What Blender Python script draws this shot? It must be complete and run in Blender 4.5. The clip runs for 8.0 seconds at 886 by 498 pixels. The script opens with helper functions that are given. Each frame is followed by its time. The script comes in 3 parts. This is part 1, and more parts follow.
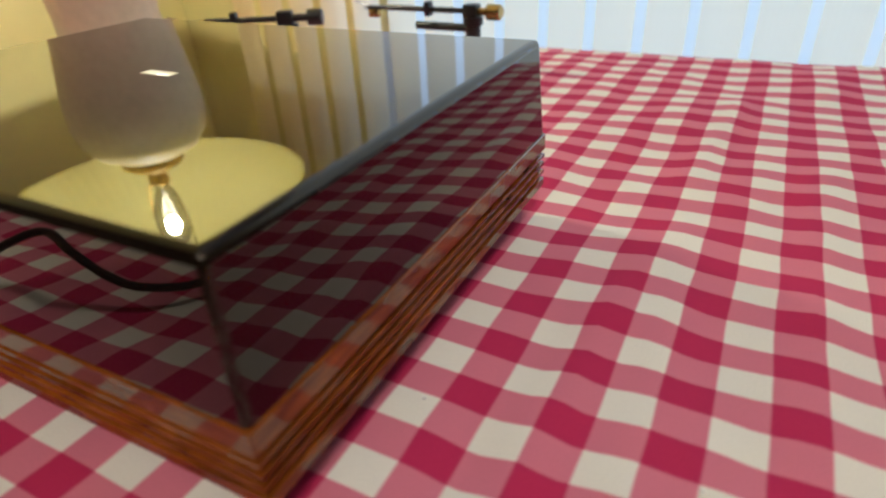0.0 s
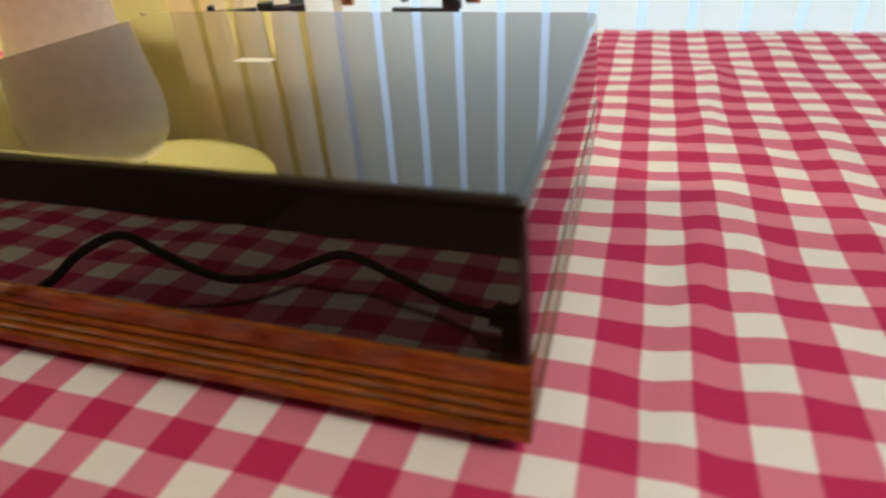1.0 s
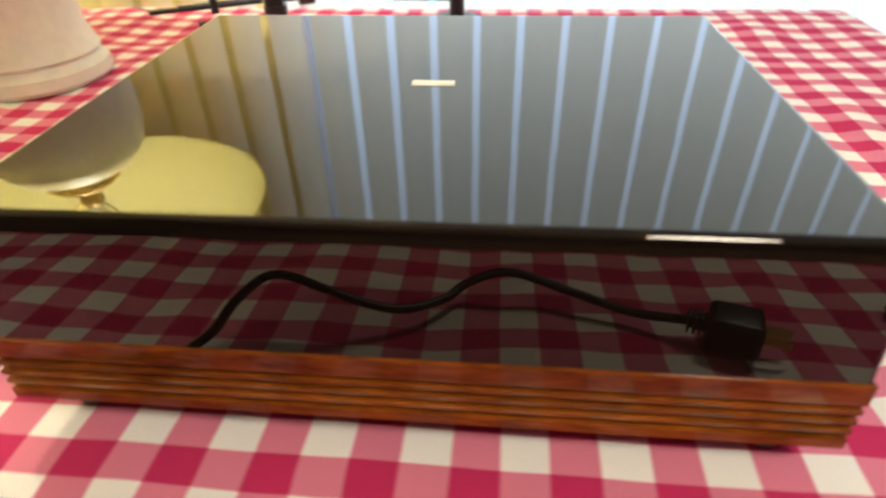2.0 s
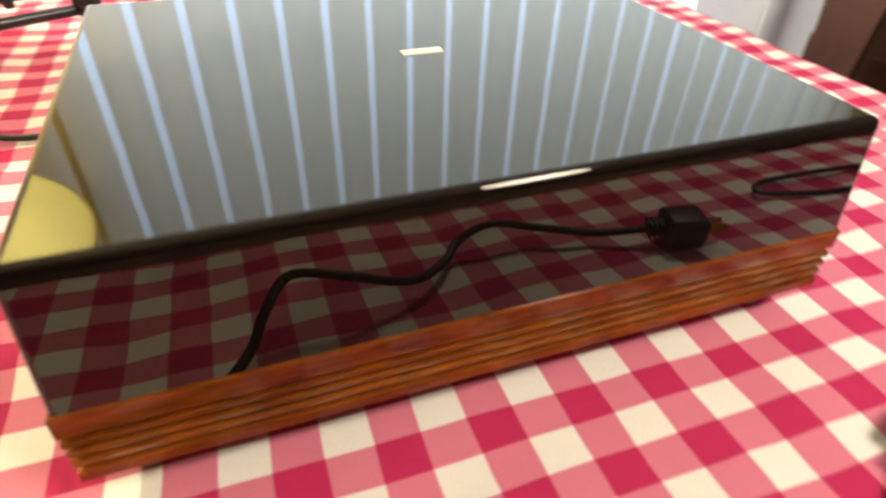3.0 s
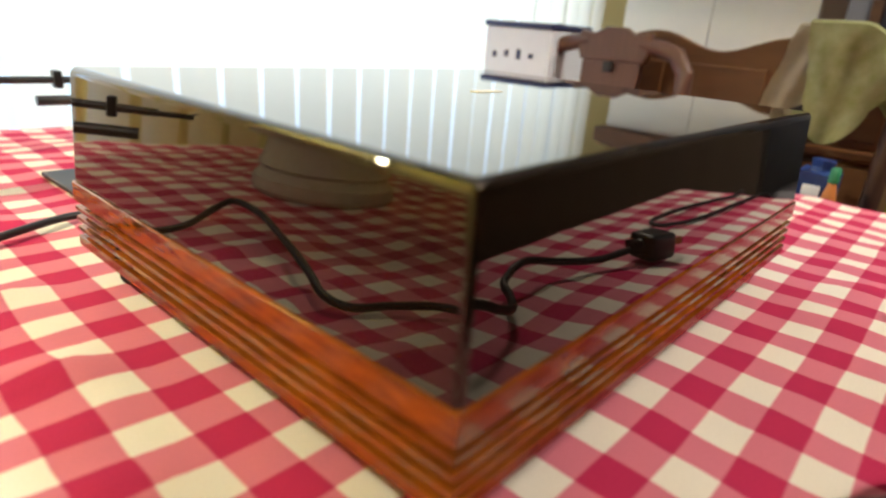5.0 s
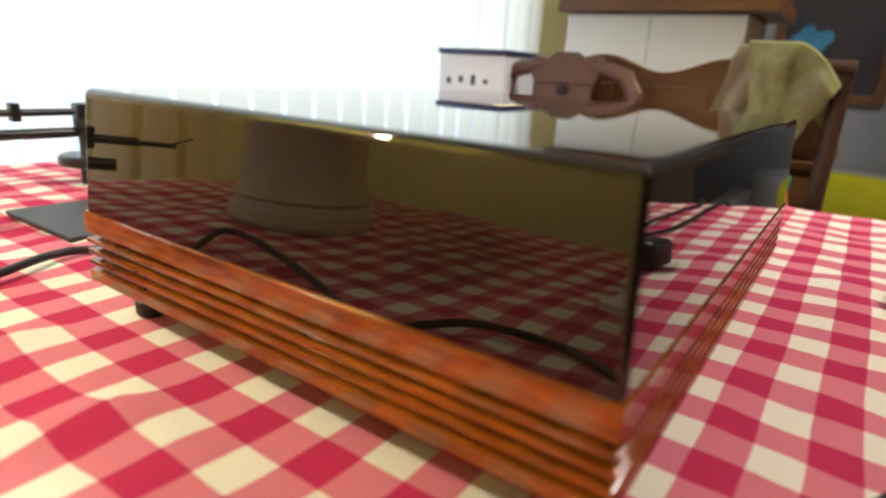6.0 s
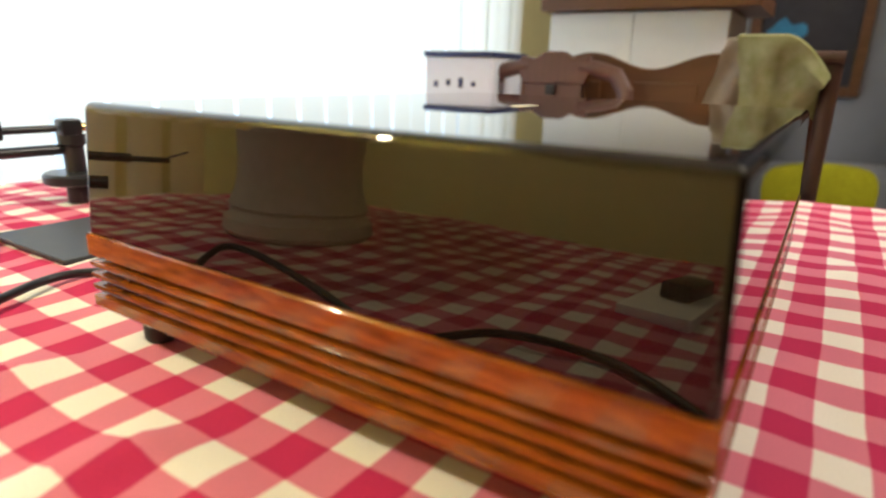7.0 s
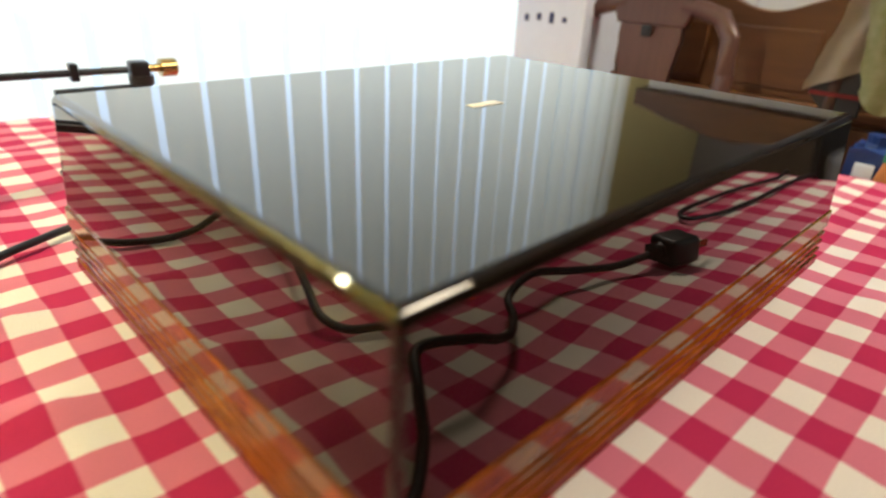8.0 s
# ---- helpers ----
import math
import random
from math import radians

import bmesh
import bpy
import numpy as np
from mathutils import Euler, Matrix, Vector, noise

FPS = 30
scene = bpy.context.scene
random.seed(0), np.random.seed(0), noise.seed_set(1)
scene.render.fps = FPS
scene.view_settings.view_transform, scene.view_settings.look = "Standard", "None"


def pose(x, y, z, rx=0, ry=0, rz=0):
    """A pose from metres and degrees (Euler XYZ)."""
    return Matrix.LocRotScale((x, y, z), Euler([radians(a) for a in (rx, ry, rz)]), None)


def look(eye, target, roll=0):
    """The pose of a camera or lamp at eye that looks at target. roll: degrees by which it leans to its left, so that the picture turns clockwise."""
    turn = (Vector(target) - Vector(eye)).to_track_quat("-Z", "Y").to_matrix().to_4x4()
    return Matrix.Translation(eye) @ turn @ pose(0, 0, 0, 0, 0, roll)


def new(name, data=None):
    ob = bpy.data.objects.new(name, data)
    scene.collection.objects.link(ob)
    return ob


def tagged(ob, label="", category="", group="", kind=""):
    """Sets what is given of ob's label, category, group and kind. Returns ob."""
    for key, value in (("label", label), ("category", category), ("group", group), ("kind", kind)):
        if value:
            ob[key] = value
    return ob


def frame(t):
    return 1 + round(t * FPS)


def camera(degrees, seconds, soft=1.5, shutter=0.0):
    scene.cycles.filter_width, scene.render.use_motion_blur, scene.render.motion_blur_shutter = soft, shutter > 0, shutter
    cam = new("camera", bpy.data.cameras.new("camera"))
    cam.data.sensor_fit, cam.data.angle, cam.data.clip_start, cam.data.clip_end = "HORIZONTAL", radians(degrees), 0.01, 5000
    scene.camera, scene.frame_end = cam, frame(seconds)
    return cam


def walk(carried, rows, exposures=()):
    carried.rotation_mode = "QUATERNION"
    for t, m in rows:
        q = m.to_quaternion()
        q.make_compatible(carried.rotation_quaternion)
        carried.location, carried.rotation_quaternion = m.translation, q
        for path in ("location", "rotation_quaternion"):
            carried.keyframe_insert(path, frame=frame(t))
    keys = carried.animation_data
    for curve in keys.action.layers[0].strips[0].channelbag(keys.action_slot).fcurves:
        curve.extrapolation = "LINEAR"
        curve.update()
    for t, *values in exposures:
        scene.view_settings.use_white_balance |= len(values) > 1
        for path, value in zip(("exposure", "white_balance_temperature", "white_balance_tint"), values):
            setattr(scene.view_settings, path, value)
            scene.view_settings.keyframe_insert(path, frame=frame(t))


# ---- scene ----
cam = camera(73.7, 8.0, soft=2.1, shutter=0.6)
PATH = [
    (0, (0.604, -0.111, 0.253), (-0.215, 1.396, -0.776), -3.0),
    (0.5, (0.546, -0.154, 0.256), (-0.114, 1.421, -0.785), -3.1),
    (1, (0.481, -0.193, 0.256), (-0.058, 1.411, -0.811), -3.6),
    (1.5, (0.386, -0.215, 0.286), (-0.037, 1.388, -0.834), -2.6),
    (1.7, (0.342, -0.214, 0.292), (-0.011, 1.386, -0.854), -2.6),
    (2.8, (0.12, -0.208, 0.3), (0.567, 1.315, -0.917), 2.1),
    (3, (0.099, -0.209, 0.296), (0.664, 1.263, -0.935), 1.9),
    (3.5, (0.014, -0.198, 0.283), (0.876, 1.147, -0.919), 5.1),
    (4, (-0.054, -0.164, 0.249), (1.117, 1.1, -0.766), 6.3),
    (4.5, (-0.101, -0.143, 0.227), (1.241, 1.078, -0.614), 6.6),
    (4.7, (-0.117, -0.127, 0.212), (1.259, 1.1, -0.564), 5.6),
    (5.8, (-0.175, -0.061, 0.18), (1.38, 1.045, -0.418), 4.0),
    (6, (-0.182, -0.049, 0.178), (1.401, 1.021, -0.412), 3.5),
    (6.5, (-0.195, -0.023, 0.173), (1.428, 1.002, -0.389), 2.0),
    (7, (-0.183, -0.016, 0.175), (1.437, 1.007, -0.4), 1.7),
    (7.5, (-0.15, -0.059, 0.191), (1.313, 1.12, -0.493), 3.9),
    (8, (-0.088, -0.103, 0.237), (1.194, 1.172, -0.62), 2.9),
]
EXPOSURES = [(0.0, -0.44, 6150, 10), (1.0, -0.22, 6150, 10), (1.7, 0.10, 6250, 10), (3.0, 0.62, 6600, 10), (3.5, 0.55, 6650, 10), (4.0, 0.38, 6700, 10), (4.7, 0.28, 6700, 10), (6.0, 0.22, 6500, 10),
             (7.0, 0.25, 6500, 10), (8.0, 0.18, 6600, 10)]
walk(cam, [(t, look(eye, target, roll)) for t, eye, target, roll in PATH], EXPOSURES)
cam.data.dof.use_dof = True
cam.data.dof.focus_distance = 0.48
cam.data.dof.aperture_fstop = 5.0

# ---- world, sun, window light, exposure ----
world = bpy.data.worlds.new("world")
scene.world = world
world.use_nodes = True
wt = world.node_tree
sky = wt.nodes.new("ShaderNodeTexSky")
sky.sky_type = 'NISHITA'
sky.sun_disc = False
sky.sun_elevation = radians(38)
sky.sun_rotation = radians(160)
wt.links.new(sky.outputs["Color"], wt.nodes["Background"].inputs["Color"])
wt.nodes["Background"].inputs["Strength"].default_value = 0.12

sun_data = bpy.data.lights.new("sun", 'SUN')
sun_data.energy, sun_data.angle, sun_data.color = 2.0, radians(0.5), (1.0, 0.95, 0.88)
sun = new("sun", sun_data)
sun.matrix_world = look((0.9, -2.0, 2.2), (0, 0, 0))

WINDOW_W = 9.2
BULB = 2250.0
CEILING_GLOW = 64.0
window_data = bpy.data.lights.new("window_daylight", 'AREA')
window_data.shape, window_data.size, window_data.size_y = 'RECTANGLE', 2.28, 1.9
window_data.energy, window_data.color = WINDOW_W, (0.27, 0.51, 1.0)
window_light = new("window_daylight", window_data)
window_light.matrix_world = look((0.875, 1.20, 0.60), (0.875, 0.0, 0.60))


# ---- materials ----
def mat(name, color, rough=0.5, metal=0.0, spec=0.5, noise_amt=0.15, scale=40.0, bump=0.0, bump_scale=200.0, stretch=(1, 1, 1), color2=None):
    m = bpy.data.materials.new(name)
    m.use_nodes = True
    nt = m.node_tree
    b = nt.nodes["Principled BSDF"]
    b.inputs["Roughness"].default_value = rough
    b.inputs["Metallic"].default_value = metal
    b.inputs["Specular IOR Level"].default_value = spec
    tc = nt.nodes.new("ShaderNodeTexCoord")
    mp = nt.nodes.new("ShaderNodeMapping")
    mp.inputs["Scale"].default_value = stretch
    nt.links.new(tc.outputs["Object"], mp.inputs["Vector"])
    n1 = nt.nodes.new("ShaderNodeTexNoise")
    n1.inputs["Scale"].default_value = scale
    n1.inputs["Detail"].default_value = 6
    n2 = nt.nodes.new("ShaderNodeTexNoise")
    n2.inputs["Scale"].default_value = scale * 0.14
    n2.inputs["Detail"].default_value = 3
    for n in (n1, n2):
        nt.links.new(mp.outputs["Vector"], n.inputs["Vector"])
    add = nt.nodes.new("ShaderNodeMath")
    add.operation = 'ADD'
    nt.links.new(n1.outputs["Fac"], add.inputs[0])
    nt.links.new(n2.outputs["Fac"], add.inputs[1])
    ramp = nt.nodes.new("ShaderNodeMapRange")
    ramp.inputs["From Min"].default_value, ramp.inputs["From Max"].default_value = 0.6, 1.4
    nt.links.new(add.outputs[0], ramp.inputs["Value"])
    mix = nt.nodes.new("ShaderNodeMix")
    mix.data_type = 'RGBA'
    c2 = color2 or tuple(c * (1 - noise_amt) for c in color)
    mix.inputs["A"].default_value = (*color, 1)
    mix.inputs["B"].default_value = (*c2, 1)
    nt.links.new(ramp.outputs["Result"], mix.inputs["Factor"])
    nt.links.new(mix.outputs["Result"], b.inputs["Base Color"])
    if bump:
        nb = nt.nodes.new("ShaderNodeTexNoise")
        nb.inputs["Scale"].default_value = bump_scale
        nb.inputs["Detail"].default_value = 4
        nt.links.new(mp.outputs["Vector"], nb.inputs["Vector"])
        bp = nt.nodes.new("ShaderNodeBump")
        bp.inputs["Strength"].default_value = bump
        bp.inputs["Distance"].default_value = 0.001
        nt.links.new(nb.outputs["Fac"], bp.inputs["Height"])
        nt.links.new(bp.outputs["Normal"], b.inputs["Normal"])
    return m


def thin(name, color, through_color, share, rough=0.8):
    """Cloth or vane that lets part of the light through."""
    m = mat(name, color, rough, 0, 0.2, 0.06, 60, 0.2, 500)
    nt = m.node_tree
    out = nt.nodes["Material Output"]
    tr = nt.nodes.new("ShaderNodeBsdfTranslucent")
    tr.inputs["Color"].default_value = (*through_color, 1)
    mx = nt.nodes.new("ShaderNodeMixShader")
    mx.inputs["Fac"].default_value = share
    nt.links.new(nt.nodes["Principled BSDF"].outputs[0], mx.inputs[1])
    nt.links.new(tr.outputs[0], mx.inputs[2])
    nt.links.new(mx.outputs[0], out.inputs["Surface"])
    return m


def glow(name, color, strength):
    m = bpy.data.materials.new(name)
    m.use_nodes = True
    b = m.node_tree.nodes["Principled BSDF"]
    b.inputs["Base Color"].default_value = (0.8, 0.75, 0.6, 1)
    b.inputs["Emission Color"].default_value = (*color, 1)
    b.inputs["Emission Strength"].default_value = strength
    return m


def clear_glass(name):
    """Thin clear glass: mostly see-through with a glossy skin."""
    m = bpy.data.materials.new(name)
    m.use_nodes = True
    nt = m.node_tree
    b = nt.nodes["Principled BSDF"]
    b.inputs["Base Color"].default_value = (0.9, 0.88, 0.8, 1)
    b.inputs["Roughness"].default_value = 0.03
    tr = nt.nodes.new("ShaderNodeBsdfTransparent")
    tr.inputs["Color"].default_value = (0.97, 0.96, 0.92, 1)
    lw = nt.nodes.new("ShaderNodeLayerWeight")
    lw.inputs["Blend"].default_value = 0.45
    gloss = nt.nodes.new("ShaderNodeBsdfGlossy")
    gloss.inputs["Roughness"].default_value = 0.03
    mx = nt.nodes.new("ShaderNodeMixShader")
    nt.links.new(lw.outputs["Facing"], mx.inputs["Fac"])
    nt.links.new(tr.outputs[0], mx.inputs[1])
    nt.links.new(gloss.outputs[0], mx.inputs[2])
    nt.links.new(mx.outputs[0], nt.nodes["Material Output"].inputs["Surface"])
    nt.nodes.remove(b)
    return m


CHECK_X, CHECK_Y = 0.02842, 0.02438
CLOTH_TURN, CLOTH_U, CLOTH_V = 0.3, 21.58, 29.91


def gingham_mat():
    m = mat("gingham_cotton", (0.8, 0.76, 0.7), 0.85, 0, 0.15)
    nt = m.node_tree
    b = nt.nodes["Principled BSDF"]
    uv = nt.nodes.new("ShaderNodeUVMap")
    warp = nt.nodes.new("ShaderNodeTexNoise")
    warp.inputs["Scale"].default_value = 9.0
    warp.inputs["Detail"].default_value = 2
    nt.links.new(uv.outputs["UV"], warp.inputs["Vector"])
    off = nt.nodes.new("ShaderNodeVectorMath")
    off.operation = 'MULTIPLY_ADD'
    off.inputs[1].default_value = (0.006, 0.006, 0)
    nt.links.new(warp.outputs["Color"], off.inputs[0])
    nt.links.new(uv.outputs["UV"], off.inputs[2])
    mp = nt.nodes.new("ShaderNodeMapping")
    mp.inputs["Rotation"].default_value = (0, 0, radians(CLOTH_TURN))
    mp.inputs["Location"].default_value = (CLOTH_U, CLOTH_V, 0)
    mp.inputs["Scale"].default_value = (1 / CHECK_X, 1 / CHECK_Y, 1)
    nt.links.new(off.outputs["Vector"], mp.inputs["Vector"])
    sep = nt.nodes.new("ShaderNodeSeparateXYZ")
    nt.links.new(mp.outputs["Vector"], sep.inputs[0])

    def node(op, a, bb):
        n = nt.nodes.new("ShaderNodeMath")
        n.operation = op
        for i, s in enumerate((a, bb)):
            if isinstance(s, (int, float)):
                n.inputs[i].default_value = s
            else:
                nt.links.new(s, n.inputs[i])
        return n.outputs[0]

    def stripe(axis):
        w = node('PINGPONG', sep.outputs[axis], 1.0)   # triangle wave, period two checks
        r = nt.nodes.new("ShaderNodeMapRange")
        r.inputs["From Min"].default_value, r.inputs["From Max"].default_value = 0.475, 0.525
        nt.links.new(w, r.inputs["Value"])
        return r.outputs["Result"]

    sx, sy = stripe("X"), stripe("Y")
    weave = nt.nodes.new("ShaderNodeTexNoise")
    weave.inputs["Scale"].default_value = 900
    weave.inputs["Detail"].default_value = 2
    nt.links.new(uv.outputs["UV"], weave.inputs["Vector"])
    total = node('MULTIPLY', node('ADD', sx, sy), 0.5)
    ramp = nt.nodes.new("ShaderNodeValToRGB")
    els = ramp.color_ramp.elements
    els[0].position, els[0].color = 0.0, (0.80, 0.75, 0.66, 1)
    els[1].position, els[1].color = 1.0, (0.48, 0.024, 0.092, 1)
    mid = els.new(0.5)
    mid.color = (0.64, 0.185, 0.250, 1)
    nt.links.new(total, ramp.inputs["Fac"])
    hs = nt.nodes.new("ShaderNodeHueSaturation")
    val = nt.nodes.new("ShaderNodeMapRange")
    val.inputs["To Min"].default_value, val.inputs["To Max"].default_value = 0.86, 1.12
    nt.links.new(weave.outputs["Fac"], val.inputs["Value"])
    nt.links.new(val.outputs["Result"], hs.inputs["Value"])
    nt.links.new(ramp.outputs["Color"], hs.inputs["Color"])
    nt.links.new(hs.outputs["Color"], b.inputs["Base Color"])
    bp = nt.nodes.new("ShaderNodeBump")
    bp.inputs["Strength"].default_value = 0.25
    bp.inputs["Distance"].default_value = 0.0006
    nt.links.new(weave.outputs["Fac"], bp.inputs["Height"])
    nt.links.new(bp.outputs["Normal"], b.inputs["Normal"])
    return m


M_CLOTH = gingham_mat()
M_LID = mat("smoked_acrylic", (0.007, 0.004, 0.0025), 0.02, 0, 0.28, 0.2, 30, 0.14, 15)
M_LID.node_tree.nodes["Principled BSDF"].inputs["Specular Tint"].default_value = (1.0, 0.87, 0.62, 1)
for socket, value in (("Coat Weight", 0.5), ("Coat IOR", 1.5), ("Coat Roughness", 0.015)):
    M_LID.node_tree.nodes["Principled BSDF"].inputs[socket].default_value = value
M_WOOD = mat("rosewood_veneer", (0.32, 0.086, 0.008), 0.07, 0, 0.55, 0, 200, 0.05, 300, (0.26, 0.26, 1.4), (0.060, 0.013, 0.002))
M_RUBBER = mat("black_rubber", (0.012, 0.012, 0.013), 0.6)
M_BADGE = mat("cream_badge", (0.78, 0.72, 0.55), 0.35, 0, 0.5, 0.05)
M_BLACK = mat("black_metal", (0.012, 0.012, 0.013), 0.32, 0.0, 0.6, 0.3)
M_CABLE = mat("black_cable", (0.010, 0.010, 0.011), 0.42, 0, 0.5)
M_BRASS = mat("brass", (0.55, 0.38, 0.14), 0.25, 1.0)
M_STEEL = mat("nickel_steel", (0.6, 0.58, 0.55), 0.2, 1.0)
M_CERAMIC = mat("cream_ceramic", (0.76, 0.67, 0.50), 0.4, 0, 0.4, 0.18, 70, 0.3, 220)
M_SHADE = thin("lamp_shade_fabric", (0.82, 0.77, 0.38), (0.95, 0.87, 0.33), 0.60)
M_BULB = glow("lit_filament", (1.0, 0.92, 0.68), BULB)
M_GLASS = clear_glass("clear_bulb_glass")
M_CEIL_GLOW = glow("ceiling_diffuser", (1.0, 0.90, 0.78), CEILING_GLOW)
M_VANE = thin("blind_vane", (0.84, 0.81, 0.74), (1.0, 0.87, 0.64), 0.82)
M_YELLOWWALL = mat("yellow_wall_paint", (0.82, 0.75, 0.38), 0.75, 0, 0.3, 0.06, 25, 0.25, 300)
# dark colour for unseen walls; stands in for the unlit room the lid mirrors
M_DARKWALL = mat("unseen_wall_dark_brown", (0.10, 0.075, 0.055), 0.6, 0, 0.3, 0.3, 20, 0.2, 100, (1, 1, 0.1))
M_GREYWALL = mat("grey_wall_paint", (0.30, 0.30, 0.325), 0.8, 0, 0.3, 0.08, 25, 0.25, 300)
M_CEILING = mat("ceiling_paint", (0.78, 0.76, 0.72), 0.85, 0, 0.2, 0.04, 25)
M_FLOOR = mat("brown_carpet", (0.24, 0.16, 0.11), 0.95, 0, 0.1, 0.35, 150, 0.6, 500)
M_CHAIR = mat("chair_walnut", (0.14, 0.068, 0.052), 0.38, 0, 0.45, 0, 60, 0.2, 120, (1, 1, 0.12), (0.085, 0.040, 0.030))
M_OAK = mat("sideboard_oak", (0.17, 0.068, 0.022), 0.4, 0, 0.45, 0, 60, 0.2, 120, (1, 0.12, 1), (0.085, 0.031, 0.011))
M_WHITE = mat("white_laminate", (0.88, 0.86, 0.83), 0.5, 0, 0.4, 0.05)
M_BLUEWHITE = mat("white_carton", (0.78, 0.85, 0.95), 0.55, 0, 0.4, 0.06)
M_NAVY = mat("navy_print", (0.03, 0.04, 0.12), 0.5)
M_REDDARK = mat("dark_red_cloth", (0.22, 0.03, 0.03), 0.8, 0, 0.2, 0.3, 80)
M_GREEN = mat("green_towel", (0.60, 0.62, 0.38), 0.95, 0, 0.1, 0, 55, 0.8, 400, (1, 1, 1), (0.36, 0.38, 0.14))
M_RACK = mat("rack_wood", (0.075, 0.036, 0.024), 0.4, 0, 0.4, 0.4, 60, 0.2, 120, (1, 1, 0.12))
M_CREAMTOWEL = mat("cream_towel", (0.62, 0.55, 0.42), 0.95, 0, 0.1, 0.2, 50, 0.8, 400)
M_BLUE = mat("blue_bag_plastic", (0.02, 0.055, 0.22), 0.4, 0, 0.4, 0.5, 60)
M_CYAN = mat("blue_paint", (0.05, 0.28, 0.50), 0.6, 0, 0.4, 0.5, 30)
M_PAINTING = mat("dark_painting", (0.035, 0.03, 0.04), 0.5, 0, 0.4, 0.5, 20)
M_YELLOW = mat("yellow_green_fabric", (0.42, 0.40, 0.02), 0.9, 0, 0.1, 0.3, 60)
M_SLATE = mat("dark_grey_plate", (0.045, 0.045, 0.05), 0.45, 0, 0.4, 0.3)
M_ORANGE = mat("orange_plastic", (0.6, 0.22, 0.06), 0.5)
M_GREENP = mat("green_plastic", (0.03, 0.25, 0.12), 0.5)


# ---- building helpers ----
def mesh_of(name, bm, material, smooth=True):
    me = bpy.data.meshes.new(name)
    bmesh.ops.recalc_face_normals(bm, faces=bm.faces[:])
    if smooth:
        for f in bm.faces:
            f.smooth = f.calc_area() < 0.004
        for e in bm.edges:
            if len(e.link_faces) == 2 and e.calc_face_angle(0) > radians(38):
                e.smooth = False
    bm.to_mesh(me)
    bm.free()
    me.materials.append(material)
    return me


def part(name, bm, material, parent, label=""):
    ob = new(name, mesh_of(name, bm, material))
    ob.parent = parent
    return tagged(ob, label)


def single(name, bm, material, label, category, group="", kind=""):
    ob = new(name, mesh_of(name, bm, material))
    return tagged(ob, label, category, group, kind)


def thing(name, m, label, category, group=""):
    ob = new(name)
    ob.empty_display_size = 0.05
    ob.matrix_world = m
    return tagged(ob, label, category, group)


def box(x0, x1, y0, y1, z0, z1, bevel=0.0, seg=2, bm=None):
    b2 = bmesh.new()
    bmesh.ops.create_cube(b2, size=1)
    for v in b2.verts:
        v.co = ((x0 + x1) / 2 + v.co.x * (x1 - x0), (y0 + y1) / 2 + v.co.y * (y1 - y0), (z0 + z1) / 2 + v.co.z * (z1 - z0))
    if bevel:
        bmesh.ops.bevel(b2, geom=b2.edges[:], offset=bevel, segments=seg, profile=0.5, affect='EDGES')
    return joined(bm, b2)


def joined(bm, b2):
    if bm is None:
        return b2
    me = bpy.data.meshes.new("tmp")
    b2.to_mesh(me)
    b2.free()
    bm.from_mesh(me)
    bpy.data.meshes.remove(me)
    return bm


def lathe(profile, seg=40, cx=0.0, cy=0.0, cap=True, bm=None):
    b2 = bmesh.new()
    rings = []
    for r, z in profile:
        rings.append([b2.verts.new((cx + r * math.cos(2 * math.pi * i / seg), cy + r * math.sin(2 * math.pi * i / seg), z)) for i in range(seg)])
    for a, b in zip(rings, rings[1:]):
        for i in range(seg):
            b2.faces.new((a[i], a[(i + 1) % seg], b[(i + 1) % seg], b[i]))
    if cap:
        b2.faces.new(rings[0])
        b2.faces.new(rings[-1])
    return joined(bm, b2)


def spline(points, steps=8):
    pts = [Vector(p) for p in points]
    out = []
    for i in range(len(pts) - 1):
        p0, p1, p2, p3 = pts[max(i - 1, 0)], pts[i], pts[i + 1], pts[min(i + 2, len(pts) - 1)]
        for s in range(steps):
            t = s / steps
            out.append(0.5 * ((2 * p1) + (p2 - p0) * t + (2 * p0 - 5 * p1 + 4 * p2 - p3) * t * t + (3 * p1 - p0 - 3 * p2 + p3) * t ** 3))
    out.append(pts[-1])
    return out


def tube(pts, radius, seg=10, bm=None, smooth_steps=0):
    """A round rod along points; radius is a number or one per point."""
    if smooth_steps:
        pts = spline(pts, smooth_steps)
    pts = [Vector(p) for p in pts]
    rad = radius if isinstance(radius, (list, tuple)) else [radius] * len(pts)
    b2 = bmesh.new()
    up = Vector((0, 0, 1))
    rings = []
    for i, p in enumerate(pts):
        d = (pts[min(i + 1, len(pts) - 1)] - pts[max(i - 1, 0)]).normalized()
        side = d.cross(up)
        if side.length < 1e-3:
            side = d.cross(Vector((1, 0, 0)))
        side.normalize()
        nrm = side.cross(d).normalized()
        rings.append([b2.verts.new(p + rad[i] * (math.cos(2 * math.pi * k / seg) * side + math.sin(2 * math.pi * k / seg) * nrm)) for k in range(seg)])
    for a, b in zip(rings, rings[1:]):
        for i in range(seg):
            b2.faces.new((a[i], a[(i + 1) % seg], b[(i + 1) % seg], b[i]))
    b2.faces.new(rings[0])
    b2.faces.new(rings[-1])
    return joined(bm, b2)


